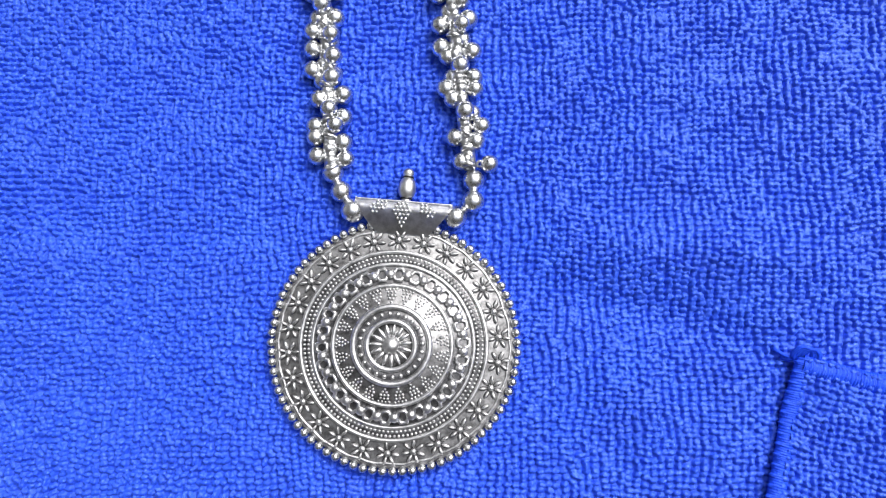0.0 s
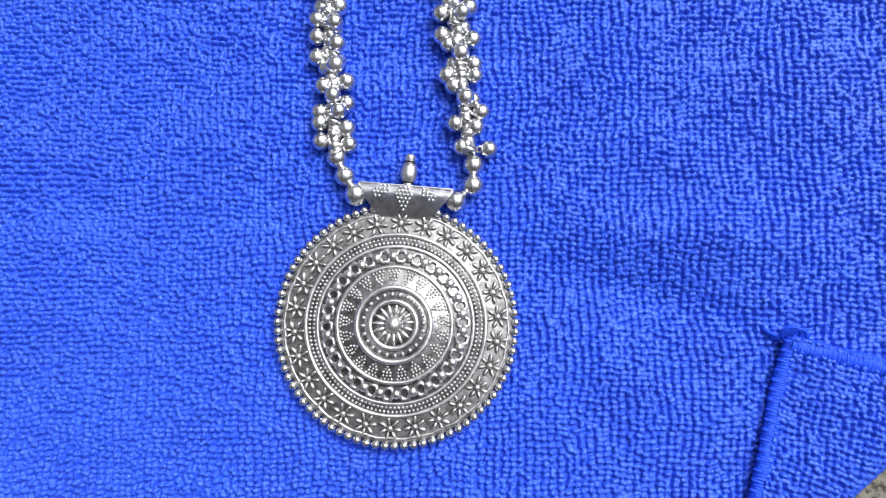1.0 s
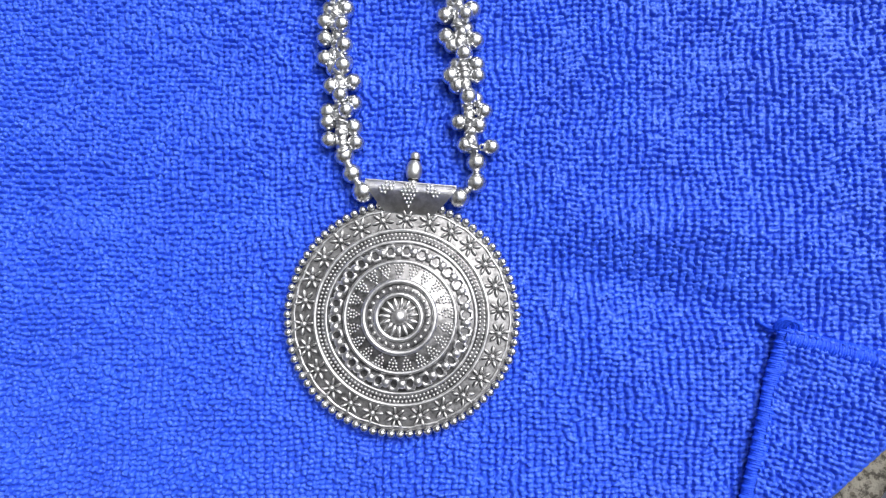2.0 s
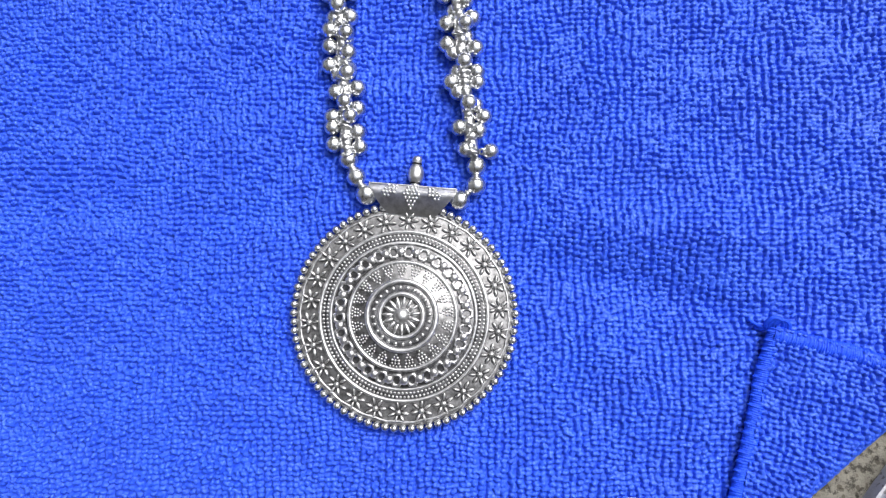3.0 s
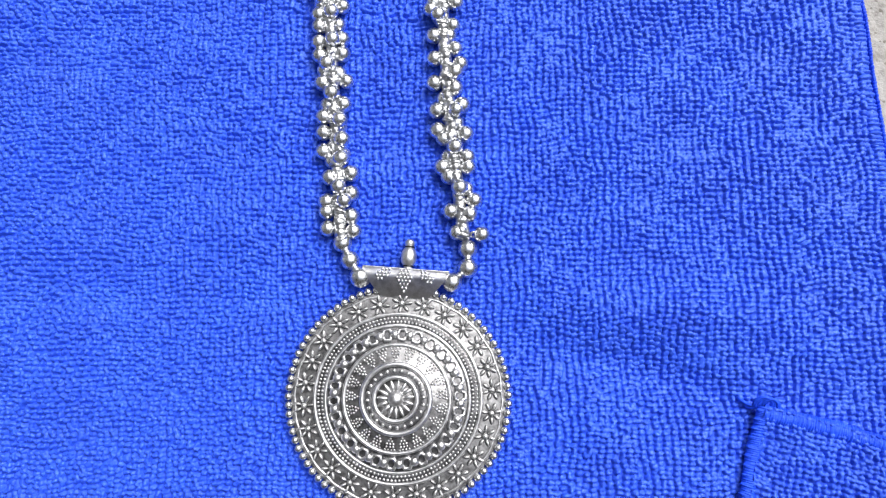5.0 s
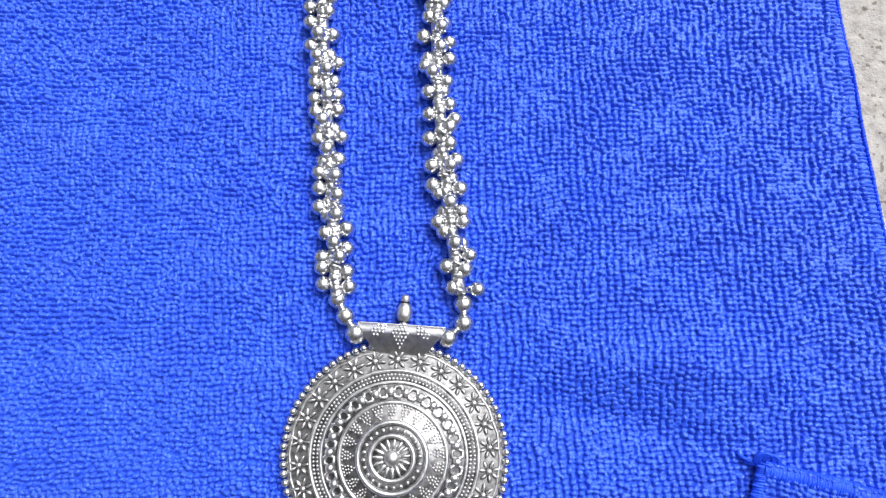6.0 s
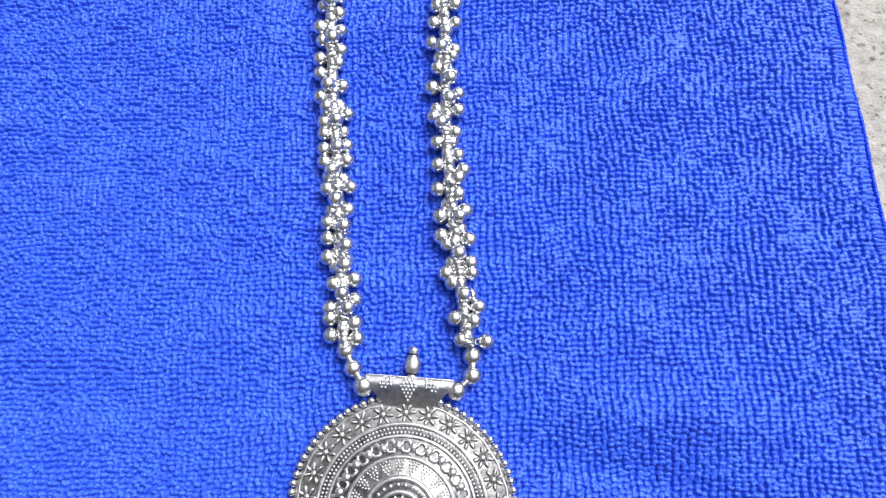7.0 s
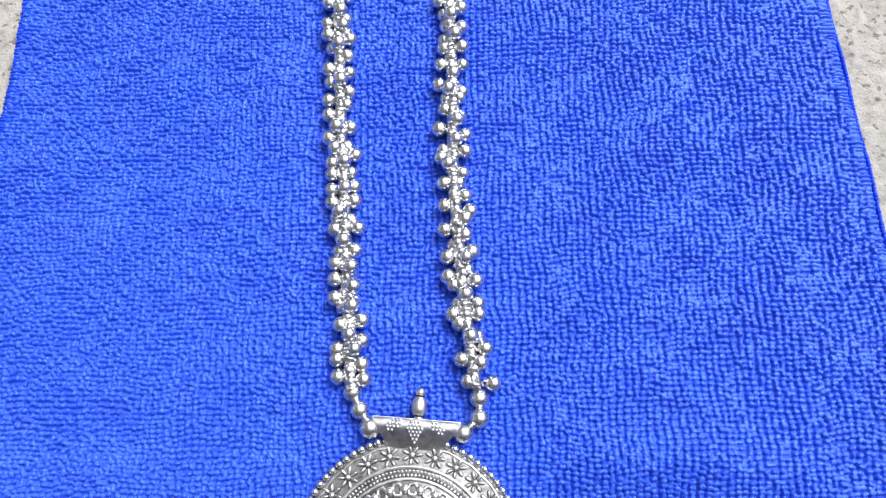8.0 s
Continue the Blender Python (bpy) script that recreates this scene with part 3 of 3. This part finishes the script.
# Beads of the two strands: millimetres along and across the towel.
LEFT_FAR = [(182.4, -28.5), (178.1, -23.9), (174.0, -28.8), (172.0, -22.8), (169.3, -28.3), (167.3, -20.6), (165.0, -24.2), (161.2, -21.5), (156.5, -27.8), (154.9, -20.7), (151.4, -23.2), (147.4, -20.7), (144.7, -27.6), (142.8, -21.4), (139.2, -27.3), (134.3, -24.2), (130.9, -27.0), (126.5, -24.5), (124.5, -18.0), (121.8, -21.2), (121.7, -25.5), (117.7, -25.4), (112.5, -20.7), (113.5, -18.1)]
LEFT_NEAR = [(112.2, -25.4), (107.9, -25.1), (108.4, -18.0), (104.6, -22.4), (98.8, -24.1), (99.1, -16.5), (94.7, -20.8), (91.6, -17.4), (87.4, -23.5), (85.8, -18.0), (82.1, -23.4), (79.4, -17.3), (75.9, -23.2), (73.2, -17.4), (67.4, -21.1), (68.7, -14.6), (64.1, -18.0), (62.4, -14.4), (59.9, -22.0), (59.7, -16.3), (56.7, -22.0), (55.1, -14.3), (51.4, -21.5), (50.4, -13.5)]
RIGHT_FAR = [(180.9, 10.5), (178.0, 18.0), (174.7, 14.7), (170.2, 18.2), (167.1, 15.9), (162.6, 12.1), (162.9, 18.3), (156.5, 10.9), (156.0, 18.2), (152.3, 15.1), (148.9, 10.2), (146.5, 13.4), (145.8, 17.8), (144.0, 16.9), (139.8, 12.0), (135.2, 16.2), (132.8, 10.1), (130.3, 18.7), (128.1, 15.8), (124.4, 18.6), (122.3, 10.6), (119.5, 13.1), (116.5, 17.6)]
RIGHT_NEAR = [(113.2, 11.6), (108.7, 18.3), (105.4, 11.7), (103.3, 19.9), (100.8, 18.2), (97.4, 11.6), (95.4, 18.1), (89.7, 20.2), (87.8, 18.4), (88.4, 12.3), (82.0, 12.6), (80.5, 21.2), (79.4, 14.3), (75.9, 18.0), (73.1, 21.6), (69.8, 21.9), (69.9, 14.0), (67.1, 15.9), (62.9, 19.3), (59.3, 23.7), (56.0, 16.4), (55.0, 22.1), (49.5, 18.2), (48.7, 25.8)]


def left_core(y):
    return float(np.interp(y, [47, 50, 70, 90, 120, 150, 180, 205], [-17.0, -17.7, -18.5, -20.3, -22.0, -24.0, -25.0, -24.5]))


def right_core(y):
    return float(np.interp(y, [44, 48, 60, 80, 100, 120, 150, 205], [21.5, 20.5, 19.0, 17.0, 15.5, 14.5, 14.5, 14.0]))


def round_bead(name, radius):
    """A bead with a seam and small holes' collars."""
    bm = bmesh.new()
    ball(bm, at(0, 0, 0, radius), 12, 18)
    return mesh_of(bm, name, bright_silver)


def build_strand(necklace, name, core, beads, plain, seed):
    rng = random.Random(seed)
    ends = [(y, core(y)) for y in np.arange(48, 191, 2.3)]
    bm = bmesh.new()
    # core wire and its little rings
    tube(bm, [Vector((x, y, 3.2 + spot_swell(x, y))) for y, x in ends], 1.9, 10)
    for y, x in ends[::2]:
        p = Vector((x + rng.uniform(-0.5, 0.5), y, 3.8 + spot_swell(x, y) + rng.uniform(-0.2, 0.6)))
        q = Euler((rng.uniform(0.9, 2.0), rng.uniform(-0.6, 0.6), rng.uniform(-0.7, 0.7))).to_matrix()
        r = rng.uniform(1.3, 1.75)
        tube(bm, [p + q @ Vector((r * math.cos(math.pi * k / 7), r * math.sin(math.pi * k / 7), 0)) for k in range(14)], 0.68, 7, True)
    for y in np.arange(50, 189, 3.3):
        x = core(y) + rng.uniform(-0.6, 0.6)
        ball(bm, at(x, y, 4.1 + spot_swell(x, y), rng.uniform(1.6, 2.0)), 7, 10)
    places = []
    for y, x in beads:
        off = x - core(y)
        z = (5.7 if abs(off) < 2.1 else 3.5) + spot_swell(x, y) + rng.uniform(-0.25, 0.35)
        places.append(Vector((x, y, z)))
    # beads half hidden under the upper ones
    for y in np.arange(51, 184, 2.4):
        side = rng.choice((-1, 1))
        x = core(y) + side * rng.uniform(1.2, 3.2)
        p = Vector((x, y + rng.uniform(-0.7, 0.7), 2.6 + spot_swell(x, y)))
        if all((p - q).length > 3.3 for q in places):
            places.append(p)
    # on past the towel's middle, round the back of the neck
    for y in np.arange(185, 191, 2.6):
        for side in (-1, 1):
            x = core(y) + side * rng.uniform(2.0, 3.5)
            places.append(Vector((x, y + rng.uniform(-0.6, 0.6), 3.4 + spot_swell(x, y))))
    # wire eyes that hold each bead to the core
    for p in places:
        c = Vector((core(p.y), p.y + rng.uniform(-0.4, 0.4), 3.6 + spot_swell(p.x, p.y)))
        e = p.lerp(c, min(0.95, 2.5 / max((c - p).length, 0.1)))
        q = Euler((rng.uniform(0, 3), rng.uniform(-1, 1), rng.uniform(0, 3))).to_matrix()
        tube(bm, [e + q @ Vector((0.85 * math.cos(math.pi * k / 6), 0.85 * math.sin(math.pi * k / 6), 0)) for k in range(12)], 0.40, 5, True)
    # spacers between the plain beads
    line = [Vector((core(49), 49, 3.4))] + [Vector((x, y, 3.3)) for x, y, r in plain]
    for a, b in zip(line, line[1:]):
        tube(bm, [a, a.lerp(b, 0.5), b], 0.6, 7)
        m, q = a.lerp(b, 0.5), (b - a).to_track_quat("Z", "Y").to_matrix()
        tube(bm, [m + q @ Vector((0.85 * math.cos(math.pi * k / 7), 0.85 * math.sin(math.pi * k / 7), 0)) for k in range(14)], 0.4, 6, True)
    strand = part(name, bm, core_silver, necklace, "chain of silver wire eyes hung with small round beads")
    for p in places:
        size = rng.uniform(0.94, 1.06)
        twin("bead", SMALL_BEAD, strand, Matrix.Translation(p * MM) @ Euler((rng.uniform(0, 6), rng.uniform(0, 6), 0)).to_matrix().to_4x4() @ Matrix.Scale(size, 4))
    for x, y, r in plain:
        twin("large_bead", LARGE_BEAD, strand, Matrix.Translation(Vector((x, y, 3.3 + 0.3 * (r - 2.3))) * MM) @ Matrix.Scale(r / 2.1, 4))


towel = build_towel()
necklace = tagged(new("necklace"), "silver necklace of beaded strands with a round medallion on blue towel", "necklace")
SMALL_BEAD, LARGE_BEAD = round_bead("bead", 2.55), round_bead("large_bead", 2.4)
build_pendant(necklace)
build_bail(necklace)
build_strand(necklace, "strand", left_core, LEFT_FAR + LEFT_NEAR, ((-17.0, 46.8, 2.6), (-14.6, 41.5, 2.6), (-11.4, 36.2, 2.9)), 17)
build_strand(necklace, "strand", right_core, RIGHT_FAR + RIGHT_NEAR, ((21.5, 44.4, 2.6), (21.4, 38.6, 2.65), (16.6, 34.3, 2.65)), 18)
# the back of the loop
bm = bmesh.new()
tube(bm, [Vector((-5.2 + 19.3 * math.cos(math.pi * k / 24), 190 + 11 * math.sin(math.pi * k / 24), 2.4 + spot_swell(0, 195))) for k in range(25)], 0.9, 8)
part("back_cord", bm, raised_silver, necklace)


# ---- small things by the towel's edge ----
def build_card():
    bm = bmesh.new()
    w, h, r = 38.5, 20.0, 2.2
    ring = []
    for cx, cy, a0 in ((w - r, -r, 0), (r, -r, 90), (r, -h + r, 180), (w - r, -h + r, 270)):
        for k in range(7):
            a = radians(a0 + 15 * k)
            ring.append(bm.verts.new(Vector((cx + r * math.cos(a), cy + r * math.sin(a), 0)) * MM))
    f = bm.faces.new(ring)
    up = bmesh.ops.extrude_face_region(bm, geom=[f])
    bmesh.ops.translate(bm, vec=(0, 0, 1.2 * MM), verts=[v for v in up["geom"] if isinstance(v, bmesh.types.BMVert)])
    bmesh.ops.recalc_face_normals(bm, faces=bm.faces)
    ob = new("white_card", mesh_of(bm, "white_card", white_plastic, False))
    ob.matrix_world = pose(63.0 * MM, -51.2 * MM, 2.0 * MM, 0, -7.0, -1.0)
    bevel = ob.modifiers.new("bevel", "BEVEL")
    bevel.width, bevel.segments = 0.4 * MM, 2
    tagged(ob, "white plastic card with rounded corners on the towel", "card")


def build_slab():
    bm = bmesh.new()
    bmesh.ops.create_cube(bm, size=1.0)
    bmesh.ops.scale(bm, vec=(0.12, 0.16, 0.010), verts=bm.verts)
    bmesh.ops.bevel(bm, geom=bm.edges[:], offset=0.0015, segments=3, affect="EDGES")
    ob = new("cement_slab", mesh_of(bm, "cement_slab", smooth_cement, False))
    turn = math.degrees(math.atan2(6.0, 4.7)) - 90
    way = Vector((4.7, 6.0, 0)).normalized()
    out = Vector((way.y, -way.x, 0))
    mid = Vector((139.2, -43.5, 0)) * MM + out * 0.060 - way * 0.03
    ob.matrix_world = pose(mid.x, mid.y, (GROUND_Z - 1.0) * MM + 0.002, 0, 0, turn)
    tagged(ob, "pale bluish grey smooth cement slab on the ground", "slab")


build_card()
build_slab()
